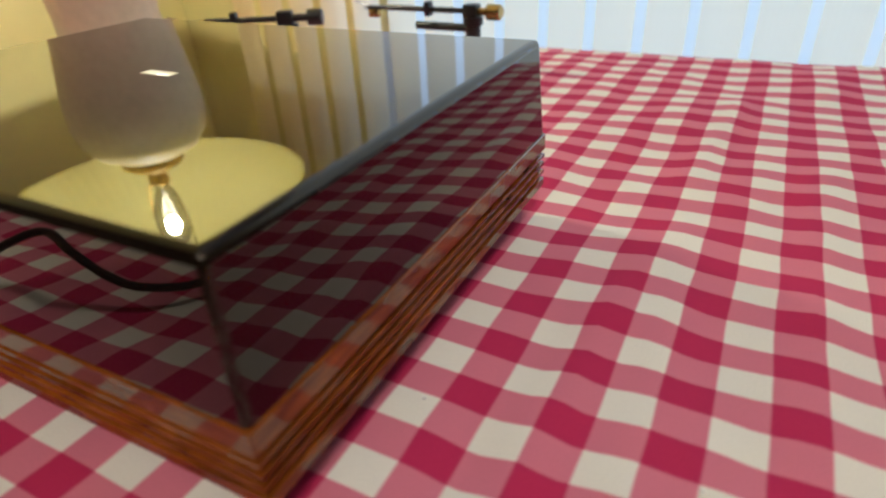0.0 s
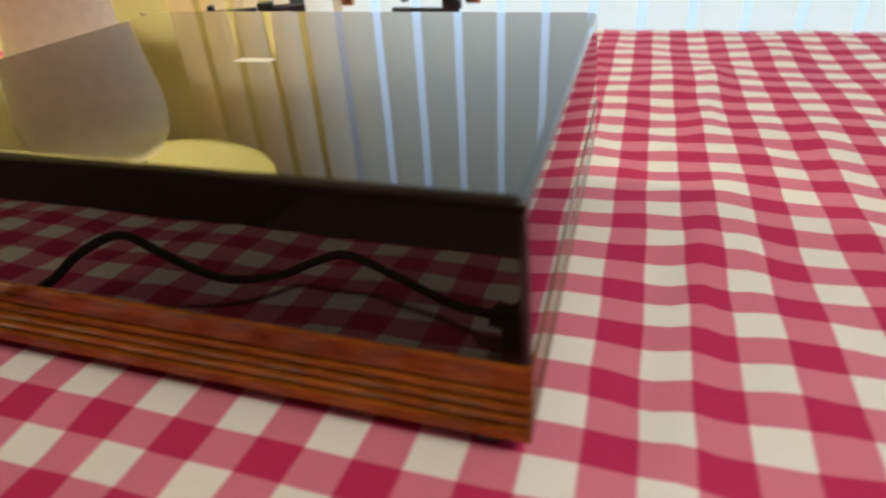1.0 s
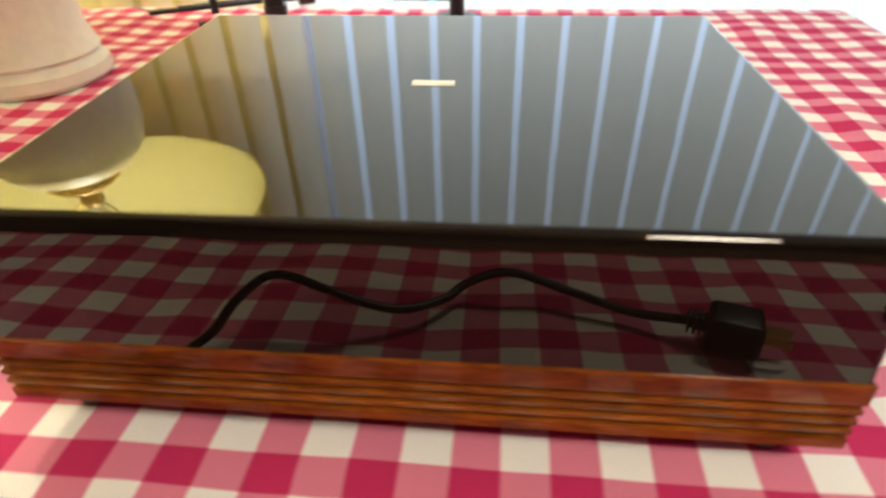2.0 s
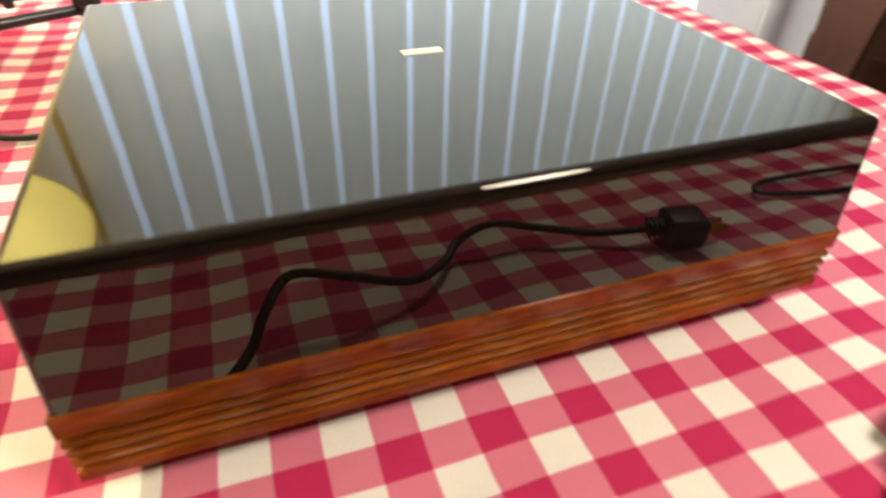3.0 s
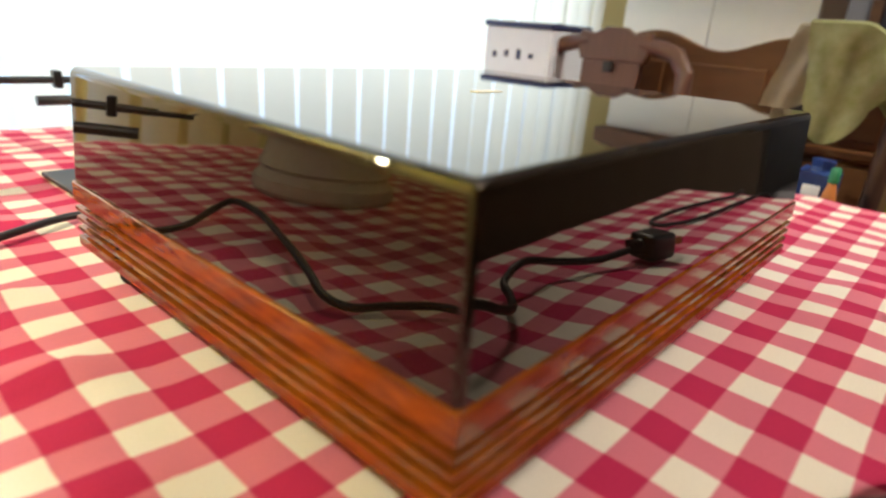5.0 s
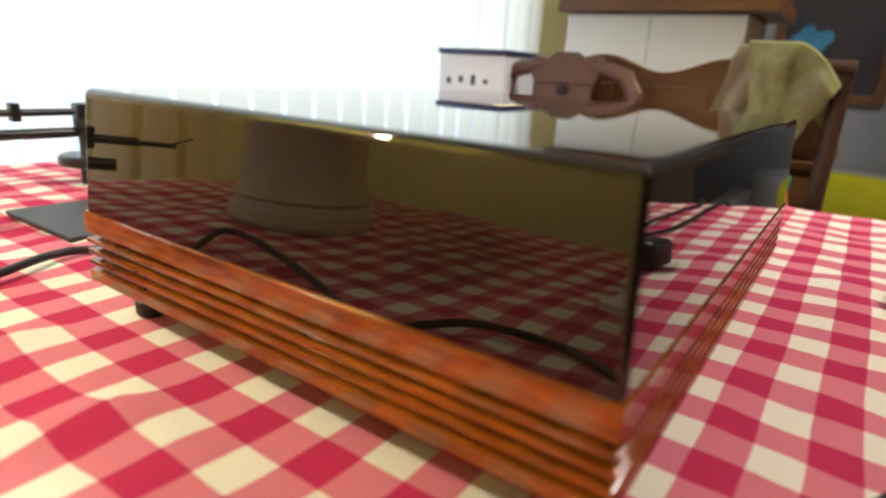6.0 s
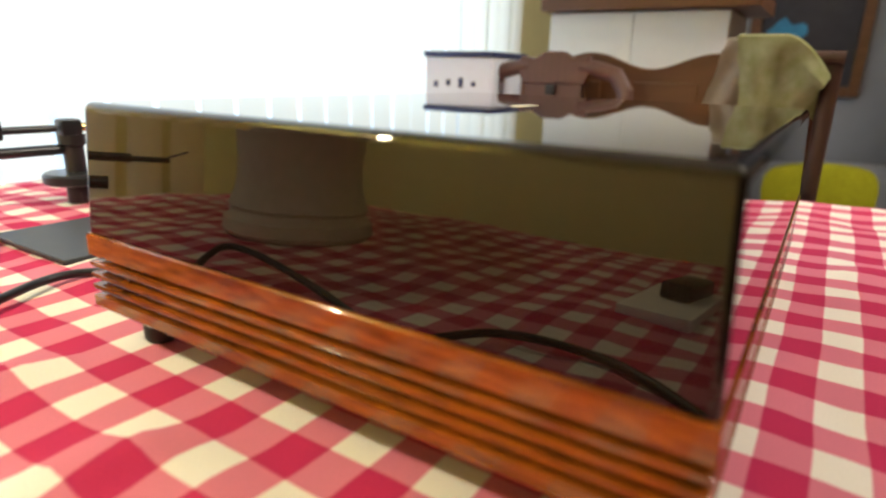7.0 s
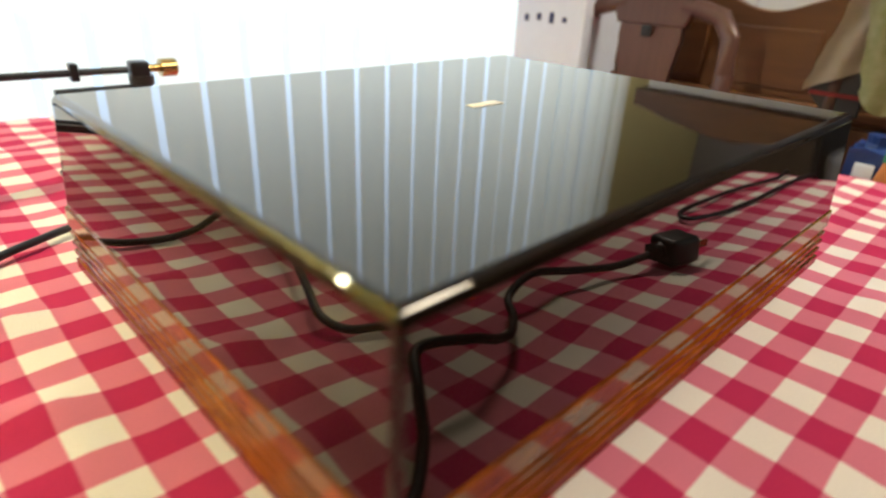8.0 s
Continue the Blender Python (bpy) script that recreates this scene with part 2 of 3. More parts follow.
def slab(outline, depth, m=None, bevel=0.0, bm=None):
    """A flat board: an outline in y and z, thick along x."""
    b2 = bmesh.new()
    front = [b2.verts.new((0, y, z)) for y, z in outline]
    back = [b2.verts.new((depth, y, z)) for y, z in outline]
    b2.faces.new(front)
    b2.faces.new(back[::-1])
    n = len(outline)
    for i in range(n):
        b2.faces.new((front[i], back[i], back[(i + 1) % n], front[(i + 1) % n]))
    bmesh.ops.recalc_face_normals(b2, faces=b2.faces[:])
    if bevel:
        rim = [e for e in b2.edges if abs(e.verts[0].co.x - e.verts[1].co.x) < 1e-6]
        bmesh.ops.bevel(b2, geom=rim, offset=bevel, segments=2, profile=0.5, affect='EDGES')
    if m is not None:
        b2.transform(m)
    return joined(bm, b2)


# ---- the room ----
TABLE_Z = 0.0          # top of the cloth
FLOOR_Z = -0.76
CEIL_Z = 1.70
X0, X1, Y0, Y1 = -0.96, 3.2, -2.6, 1.22
WIN = (-0.27, 2.02, -0.62, 1.56)
T = 0.15
single("floor", box(X0 - T, X1 + T, Y0 - T, Y1 + T, FLOOR_Z - 0.1, FLOOR_Z), M_FLOOR, "brown carpeted floor of the dining room", "floor", kind="structure")
single("ceiling", box(X0 - T, X1 + T, Y0 - T, Y1 + T, CEIL_Z, CEIL_Z + 0.1), M_CEILING, "off-white painted ceiling", "ceiling", kind="structure")
wn = box(X0, WIN[0], Y1, Y1 + T, FLOOR_Z, CEIL_Z)
box(WIN[1], X1, Y1, Y1 + T, FLOOR_Z, CEIL_Z, bm=wn)
box(WIN[0], WIN[1], Y1, Y1 + T, FLOOR_Z, WIN[2], bm=wn)
box(WIN[0], WIN[1], Y1, Y1 + T, WIN[3], CEIL_Z, bm=wn)
single("wall_north", wn, M_YELLOWWALL, "pale yellow painted wall with a wide window", "wall", kind="structure")
# added to close the room out of view; its dark colour imitates gloom
single("wall_south", box(X0, X1, Y0 - T, Y0, FLOOR_Z, CEIL_Z), M_DARKWALL, "unseen wall closing the room, coloured dark for the lid's reflection", "wall", kind="structure")
single("wall_west", box(X0 - T, X0, -0.62, Y1 + T, FLOOR_Z, CEIL_Z), M_YELLOWWALL, "pale yellow painted side wall", "wall", kind="structure")
# unseen wall end, made dark so the lid mirrors blackness at its left
single("wall_west_unseen_dark", box(X0 - T, X0, Y0 - T, -0.62, FLOOR_Z, CEIL_Z), M_DARKWALL, "unseen end of the side wall, coloured dark to darken the lid's reflection", "wall", kind="structure")
# added screen, out of view: keeps the lid's front face reflecting dark
single("unseen_dark_screen", box(2.25, 2.33, Y0, -0.48, FLOOR_Z, CEIL_Z), M_DARKWALL, "unseen dark brown screen added to darken the reflection in the lid", "wall", kind="structure")
single("wall_east", box(X1, X1 + T, Y0 - T, Y1 + T, FLOOR_Z, CEIL_Z), M_GREYWALL, "grey painted far wall", "wall", kind="structure")
win = thing("window_1", pose(0, 0, 0), "white framed window behind the vertical blind", "window")
tagged(win, kind="structure")
fr = box(WIN[0], WIN[1], Y1 + 0.05, Y1 + 0.10, WIN[2], WIN[2] + 0.05)
box(WIN[0], WIN[1], Y1 + 0.05, Y1 + 0.10, WIN[3] - 0.05, WIN[3], bm=fr)
for xx in (WIN[0], WIN[1] - 0.05):
    box(xx, xx + 0.05, Y1 + 0.052, Y1 + 0.098, WIN[2] + 0.05, WIN[3] - 0.05, bm=fr)
part("window_frame", fr, M_WHITE, win)

backdrop = single("backdrop", box(-3.0, 5.0, 3.0, 3.02, -1.5, 3.5), glow("bright_sky_outside", (0.50, 0.72, 1.0), 1.1), "bright pale blue sky outside the window", "sky", kind="structure")

# vertical blind: each vane hangs from a carrier in the head rail
BLIND_Y = 1.06
PITCH = 0.0915
blind = thing("vertical_blind", pose(0, 0, 0), "white vertical blind with daylight glowing through its vanes", "blind")
part("head_rail", box(-0.62, 2.06, BLIND_Y - 0.02, BLIND_Y + 0.02, 1.40, 1.44, 0.003), M_WHITE, blind)
vm = bmesh.new()
NV = 8
cols = []
for i in range(NV + 1):
    u = (i / NV - 0.5)
    cols.append((u * 0.0760, 0.006 * (1 - (2 * u) ** 2)))
for (xa, ya), (xb, yb) in zip(cols, cols[1:]):
    q = [vm.verts.new((xa, ya, 0)), vm.verts.new((xb, yb, 0)), vm.verts.new((xb, yb, 2.0)), vm.verts.new((xa, ya, 2.0))]
    vm.faces.new(q)
bmesh.ops.remove_doubles(vm, verts=vm.verts[:], dist=1e-5)
vane_mesh = mesh_of("vane", vm, M_VANE)
for k in range(-7, 22):
    v = new("vane", vane_mesh)
    v.parent = blind
    v.matrix_world = pose(0.0787 + PITCH * k, BLIND_Y + random.uniform(-0.002, 0.002), -0.60, 0, 0, -5 + random.uniform(-1.5, 1.5))

# ceiling light
cl = thing("ceiling_light", pose(1.1, -0.9, CEIL_Z), "round warm ceiling light over the dining room", "ceiling light")
part("rim", lathe([(0.26, 0.0), (0.26, -0.03), (0.245, -0.035), (0.245, 0.0)], 40), M_WHITE, cl)
part("diffuser", lathe([(0.242, -0.012), (0.225, -0.045), (0.13, -0.068), (0.01, -0.075)], 40), M_CEIL_GLOW, cl, "glowing glass diffuser")

# ---- table and cloth ----
TX0, TX1, TY0, TY1 = -0.78, 0.885, -0.258, 0.985
table = thing("dining_table", pose(0, 0, 0), "wooden dining table under a gingham cloth", "table")
part("tabletop", box(TX0 + 0.01, TX1 - 0.01, TY0 + 0.01, TY1 - 0.01, -0.040, -0.010, 0.004), M_OAK, table)
for lx in (TX0 + 0.08, TX1 - 0.08):
    for ly in (TY0 + 0.08, TY1 - 0.08):
        part("leg", box(lx - 0.035, lx + 0.035, ly - 0.035, ly + 0.035, FLOOR_Z, -0.040, 0.004), M_OAK, table)


CREASES = [(0.525, 0.10, -0.02, 0.34, 0.013, 0.0055), (0.590, -0.06, 0.05, 0.40, 0.016, 0.0040), (0.665, 0.05, 0.10, 0.55, 0.018, 0.0045), (0.56, 0.12, 0.42, 0.80, 0.016, 0.0040)]
CROSS_CREASES = [(0.285, -0.35, -0.22, -0.005, 0.014, 0.0060), (0.395, -0.20, -0.25, 0.05, 0.016, 0.0065), (0.165, -0.25, -0.24, -0.03, 0.013, 0.0040)]


def cloth_height(x, y):
    """Folds and slack in the cloth; flat where the record player stands."""
    h = 0.0060 * noise.noise(Vector((x * 8, y * 7, 0.3))) + 0.0032 * noise.noise(Vector((x * 23 + y * 8, y * 20, 4.1)))
    h += 0.004 * max(0.0, noise.noise(Vector((x * 4.5 + y * 3, y * 5 - x * 2, 7.7)))) ** 1.5
    for rx, lean, y0, y1, wide, tall in CREASES:
        across = x - rx - lean * (y - y0)
        along = max(0.0, min((y - y0) / 0.06, (y1 - y) / 0.06, 1.0))
        h += tall * math.exp(-(across / wide) ** 2) * along
    for ry, lean, x0, x1, wide, tall in CROSS_CREASES:
        across = y - ry - lean * (x - x0)
        along = max(0.0, min((x - x0) / 0.06, (x1 - x) / 0.04, 1.0))
        h += tall * math.exp(-(across / wide) ** 2) * along
    dx = max(-0.02 - x, 0, x - 0.47)
    dy = max(-0.02 - y, 0, y - 0.37)
    k = min(1.0, math.hypot(dx, dy) / 0.035)
    return h * k


def tablecloth():
    b = bmesh.new()
    uvl = b.loops.layers.uv.new("UVMap")
    step = 0.0105
    drop = 0.26
    nx = int((TX1 - TX0 + 2 * drop) / step)
    ny = int((TY1 - TY0 + 2 * drop) / step)
    grid, flat = [], {}
    for j in range(ny + 1):
        row = []
        for i in range(nx + 1):
            u = TX0 - drop + (TX1 - TX0 + 2 * drop) * i / nx
            v = TY0 - drop + (TY1 - TY0 + 2 * drop) * j / ny
            ox = max(TX0 - u, 0, u - TX1)
            oy = max(TY0 - v, 0, v - TY1)
            x, y = min(max(u, TX0), TX1), min(max(v, TY0), TY1)
            z = cloth_height(x, y) * (1.0 if not (ox or oy) else 0.3)
            o = math.hypot(ox, oy)
            if o > 0:
                r = 0.014
                a = min(o / r, math.pi / 2)
                out = r * math.sin(a) * 0.6
                down = r * (1 - math.cos(a)) + max(0.0, o - r * math.pi / 2)
                run = u if oy > ox else v
                wave = 0.018 * math.sin(run * 34 + 2 * math.sin(run * 9)) * min(1, max(0, o - 0.03) / 0.15)
                dirx = (1 if u > TX1 else -1) * (ox / o) if ox else 0
                diry = (1 if v > TY1 else -1) * (oy / o) if oy else 0
                x += dirx * (out + max(wave, -0.012))
                y += diry * (out + max(wave, -0.012))
                z -= down
            vert = b.verts.new((x, y, z))
            flat[vert] = (u, v)
            row.append(vert)
        grid.append(row)
    for j in range(ny):
        for i in range(nx):
            f = b.faces.new((grid[j][i], grid[j][i + 1], grid[j + 1][i + 1], grid[j + 1][i]))
            for l in f.loops:
                l[uvl].uv = flat[l.vert]
    return b


single("tablecloth", tablecloth(), M_CLOTH, "red and white gingham cotton cloth creased over the table", "tablecloth")

# ---- record player ----
W, D = 0.45, 0.35
LID_T, LID_B, PL_B = 0.1525, 0.0750, 0.0255
FLARE = 0.0045        # the lid widens towards its rim
player = thing("record_player", pose(0, 0, 0), "record player with smoked glossy lid and ribbed rosewood plinth", "record player")


def rect_loft(profile, corner=0.0, seg=1):
    """Rings round the player's plan, each set out by an offset at a height; the last ring is closed."""
    b = bmesh.new()
    rings = []
    for o, z in profile:
        ring = []
        for cx, cy, a0 in ((W, D, 0), (0, D, 90), (0, 0, 180), (W, 0, 270)):
            sx, sy = (1 if cx else -1), (1 if cy else -1)
            rr = max(corner + min(o, 0), 0.0004)
            px, py = cx + sx * (o - rr), cy + sy * (o - rr)
            for s in range(seg + 1):
                a = radians(a0 + 90 * s / seg)
                ring.append(b.verts.new((px + rr * math.cos(a), py + rr * math.sin(a), z)))
        rings.append(ring)
    for a, c in zip(rings, rings[1:]):
        n = len(a)
        for i in range(n):
            b.faces.new((a[i], a[(i + 1) % n], c[(i + 1) % n], c[i]))
    b.faces.new(rings[0])
    b.faces.new(rings[-1])
    return b


R = 0.0055
lid_profile = [(FLARE - 0.004, LID_B - 0.001), (FLARE, LID_B), (0.0, LID_T - R)]
for s in range(1, 7):
    a = radians(15 * s)
    lid_profile.append((-R * (1 - math.cos(a)), LID_T - R + R * math.sin(a)))
lid = part("lid", rect_loft(lid_profile, 0.0035, 6), M_LID, player, "smoked acrylic dust cover, closed and glossy")
part("badge", box(0.2115, 0.2405, 0.170, 0.1795, LID_T - 0.0005, LID_T + 0.0005, 0.0003), M_BADGE, player, "small cream rectangular badge")
ribs = [(-0.002, LID_B - 0.0002), (0.0006, LID_B - 0.0006), (0.0012, LID_B - 0.0016), (0.0014, 0.0606)]
z = 0.0606
for k in range(4):
    ribs += [(0.0010, z - 0.0003), (-0.0072, z - 0.0006), (-0.0076, z - 0.0036), (0.0002, z - 0.0040)]
    z -= 0.0040
    if k < 3:
        ribs += [(0.0012, z - 0.0006), (0.0013, z - 0.0028), (0.0008, z - 0.0034)]
        z -= 0.0034
ribs += [(0.0014, z - 0.0006), (0.0014, PL_B + 0.0015), (0.0002, PL_B), (-0.008, PL_B)]
ribs = [(o + FLARE, h) for o, h in ribs]
part("plinth", rect_loft(ribs, 0.0), M_WOOD, player, "red-brown rosewood plinth with milled grooves")
for fx in (0.020, W - 0.020):
    for fy in (0.020, D - 0.020):
        part("foot", lathe([(0.0085, 0.0005), (0.0100, 0.003), (0.0106, 0.018), (0.0104, PL_B + 0.0005)], 24, fx, fy), M_RUBBER, player, "round black rubber foot")

# ---- table lamp ----
LX, LY = -0.410, 0.587
LAMP_SIZE = 1.066
lamp = thing("table_lamp", pose(LX, LY, 0.002) @ Matrix.Scale(LAMP_SIZE, 4), "lit table lamp with cream ceramic body and wide shade", "lamp")
part("body", lathe([(0.05, 0.0), (0.093, 0.0), (0.097, 0.006), (0.095, 0.020), (0.088, 0.026), (0.086, 0.031), (0.090, 0.036), (0.087, 0.043), (0.080, 0.062),
                    (0.079, 0.095), (0.082, 0.130), (0.089, 0.180), (0.097, 0.235), (0.105, 0.285), (0.111, 0.325), (0.111, 0.360), (0.104, 0.392),
                    (0.085, 0.416), (0.060, 0.428), (0.040, 0.430)], 56), M_CERAMIC, lamp, "cream textured ceramic vase body")
part("collar", lathe([(0.045, 0.427), (0.053, 0.433), (0.053, 0.444), (0.045, 0.451), (0.012, 0.454)], 32), M_BRASS, lamp, "dull brass collar")
part("stem", lathe([(0.008, 0.453), (0.008, 0.460), (0.016, 0.463), (0.018, 0.484), (0.015, 0.488)], 20), M_BRASS, lamp)
bulb = part("bulb", lathe([(0.012, 0.487), (0.013, 0.500), (0.021, 0.522), (0.028, 0.548), (0.0300, 0.575), (0.027, 0.600), (0.018, 0.617), (0.002, 0.624)], 28), M_GLASS, lamp, "clear glass bulb")
bulb.visible_shadow = False
part("filament", lathe([(0.002, 0.560), (0.0095, 0.564), (0.0130, 0.577), (0.0095, 0.590), (0.002, 0.594)], 16), M_BULB, bulb, "glowing filament")
part("filament_stem", lathe([(0.006, 0.488), (0.005, 0.505), (0.0022, 0.518), (0.0018, 0.559)], 12), M_STEEL, bulb)
for s in (-1, 1):
    part("harp", tube([(s * 0.016, 0, 0.485), (s * 0.036, 0, 0.505), (s * 0.050, 0, 0.560), (s * 0.046, 0, 0.640), (s * 0.020, 0, 0.690), (0, 0, 0.700)], 0.0016, 8, smooth_steps=5), M_BRASS, lamp)
part("shade", lathe([(0.264, 0.498), (0.2665, 0.4975), (0.2665, 0.5005), (0.145, 0.745), (0.143, 0.745), (0.264, 0.498)], 64, cap=False), M_SHADE, lamp, "cream fabric shade lit from inside")

# ---- tonearms on stands behind the player ----
def tonearm(name, m, length, tail, weight_mat, label, arm_z=0.10, foot=0.038, cartridge=True):
    """Along +x from head to counterweight; the origin is the foot of the pillar."""
    t = thing(name, m, label, "tonearm", "tonearms on the cloth")
    part("base", lathe([(foot - 0.004, 0.024), (foot, 0.026), (foot, 0.035), (foot - 0.003, 0.038), (0.013, 0.039)], 32), M_BLACK, t)
    part("pillar", lathe([(0.014, 0.0), (0.014, 0.022), (0.012, 0.040), (0.012, arm_z - 0.022), (0.016, arm_z - 0.02), (0.016, arm_z - 0.008)], 24), M_BLACK, t)
    part("bearing_block", box(-0.014, 0.010, -0.011, 0.011, arm_z - 0.012, arm_z + 0.011, 0.003), M_BLACK, t)
    part("arm_tube", tube([(-length, 0, arm_z), (-0.016, 0, arm_z)], 0.0045, 12), M_BLACK, t)
    part("headshell", box(-length - 0.036, -length, -0.007, 0.007, arm_z - 0.003, arm_z + 0.002, 0.001), M_BLACK, t)
    if cartridge:
        part("cartridge", box(-length - 0.030, -length - 0.010, -0.007, 0.007, arm_z - 0.016, arm_z - 0.003, 0.002), M_BRASS, t)
    part("finger_lift", tube([(-length - 0.030, 0, arm_z), (-length - 0.042, -0.006, arm_z + 0.006), (-length - 0.052, -0.010, arm_z + 0.010)], 0.0012, 8), M_STEEL, t)
    part("rest_clip", box(-0.085, -0.075, -0.008, 0.008, arm_z - 0.010, arm_z + 0.012, 0.002), M_BLACK, t)
    part("rest_arm", tube([(-0.105, 0.004, arm_z - 0.026), (-0.010, 0.004, arm_z - 0.026)], 0.0065, 12), M_BLACK, t)
    part("counterweight", tube([(0.010, 0, arm_z), (tail - 0.022, 0, arm_z), (tail - 0.0219, 0, arm_z), (tail - 0.002, 0, arm_z), (tail, 0, arm_z)], [0.0055, 0.0055, 0.012, 0.012, 0.010], 24), weight_mat, t)
    return t


tonearm("tonearm", pose(0.196, 0.777, 0.002, 0, 0, -2), 0.165, 0.048, M_BRASS, "black tonearm with a brass counterweight on a stand", 0.093)
tonearm("tonearm", pose(-0.045, 0.625, 0.002, 0, 0, 27), 0.125, 0.055, M_BLACK, "black tonearm with a thick tapered rear", foot=0.020, cartridge=False)
single("armboard", box(0.055, 0.30, 0.528, 0.672, 0.001, 0.006, 0.0015), M_SLATE, "flat dark grey mounting board on the cloth", "armboard")

# ---- cords on the cloth ----
CORD = [(0.13, 0.400, 0.030), (0.085, 0.455, 0.008), (0.035, 0.490, 0.006), (-0.020, 0.470, 0.006), (-0.075, 0.440, 0.006), (-0.125, 0.437, 0.010), (-0.172, 0.466, 0.018),
        (-0.199, 0.472, 0.024), (-0.198, 0.424, 0.024), (-0.172, 0.333, 0.020), (-0.150, 0.270, 0.016), (-0.138, 0.232, 0.010), (-0.148, 0.210, 0.006), (-0.180, 0.198, 0.006),
        (-0.218, 0.176, 0.006), (-0.232, 0.130, 0.006), (-0.222, 0.075, 0.006), (-0.170, 0.010, 0.006), (-0.090, -0.038, 0.006), (-0.010, -0.058, 0.006), (0.045, -0.064, 0.008), (0.076, -0.084, 0.020),
        (0.091, -0.103, 0.037), (0.112, -0.126, 0.046), (0.152, -0.121, 0.038), (0.182, -0.125, 0.024), (0.207, -0.133, 0.016), (0.234, -0.154, 0.013), (0.252, -0.173, 0.017),
        (0.283, -0.174, 0.027), (0.330, -0.166, 0.017), (0.375, -0.149, 0.012), (0.412, -0.134, 0.017)]
cord = thing("power_cord", pose(0, 0, 0), "black mains cord with moulded plug winding over the cloth", "power cord")
part("cable", tube(CORD, 0.0036, 10, smooth_steps=8), M_CABLE, cord)
PLUG = pose(0.410, -0.134, 0.0185, 0, 0, 18)
plug_shape = tube([(0.0, 0, 0), (0.010, 0, 0), (0.016, 0, 0.0005)], [0.0050, 0.0065, 0.0085], 16)
box(0.014, 0.050, -0.0165, 0.0165, -0.0145, 0.0125, 0.005, 3, bm=plug_shape)
for k in range(3):
    box(0.001 + k * 0.004, 0.003 + k * 0.004, -0.0080, 0.0080, -0.0070, 0.0070, 0.0015, 2, bm=plug_shape)
plug_shape.transform(PLUG)
plug = part("plug", plug_shape, M_CABLE, cord, "moulded black plug")
for s in (-1, 1):
    prong = box(0.049, 0.068, s * 0.0064 - 0.0008, s * 0.0064 + 0.0008, -0.0035, 0.0035)
    prong.transform(PLUG)
    part("prong", prong, M_BRASS, plug, "flat metal prong")
single("signal_lead", tube([(0.90, -0.125, -0.02), (0.885, -0.128, 0.004), (0.80, -0.138, 0.005), (0.70, -0.142, 0.005), (0.62, -0.152, 0.005), (0.575, -0.172, 0.005), (0.600, -0.190, 0.005), (0.70, -0.186, 0.005), (0.775, -0.172, 0.005), (0.83, -0.160, 0.005), (0.895, -0.165, 0.001), (0.912, -0.170, -0.05), (0.915, -0.172, -0.2)], 0.0028, 8, smooth_steps=6),
       M_CABLE, "thin black signal lead looped on the cloth", "cable")
for cx, cy in ((0.470, 0.103), (0.622, 0.102)):
    cr = bmesh.new()
    bmesh.ops.create_icosphere(cr, subdivisions=2, radius=0.0013)
    for v in cr.verts:
        v.co *= 0.8 + 0.5 * noise.noise(v.co * 900)
    single("crumb", cr, M_WHITE, "tiny white crumb lying on the cloth", "crumb", "crumbs on the cloth").matrix_world = pose(cx, cy, cloth_height(cx, cy) + 0.001)
wb = thing("small_carton", pose(-0.440, 0.085, 0.001, 0, 0, 4), "small white carton with a black device lying on it", "box")
part("carton", box(-0.070, 0.070, -0.035, 0.035, 0.0, 0.012, 0.001), M_WHITE, wb)
single("remote_control", box(-0.045, 0.020, -0.016, 0.016, 0.0, 0.018, 0.004), M_BLACK, "small black device on the white carton", "device").matrix_world = pose(-0.450, 0.080, 0.0135, 0, 0, 12)

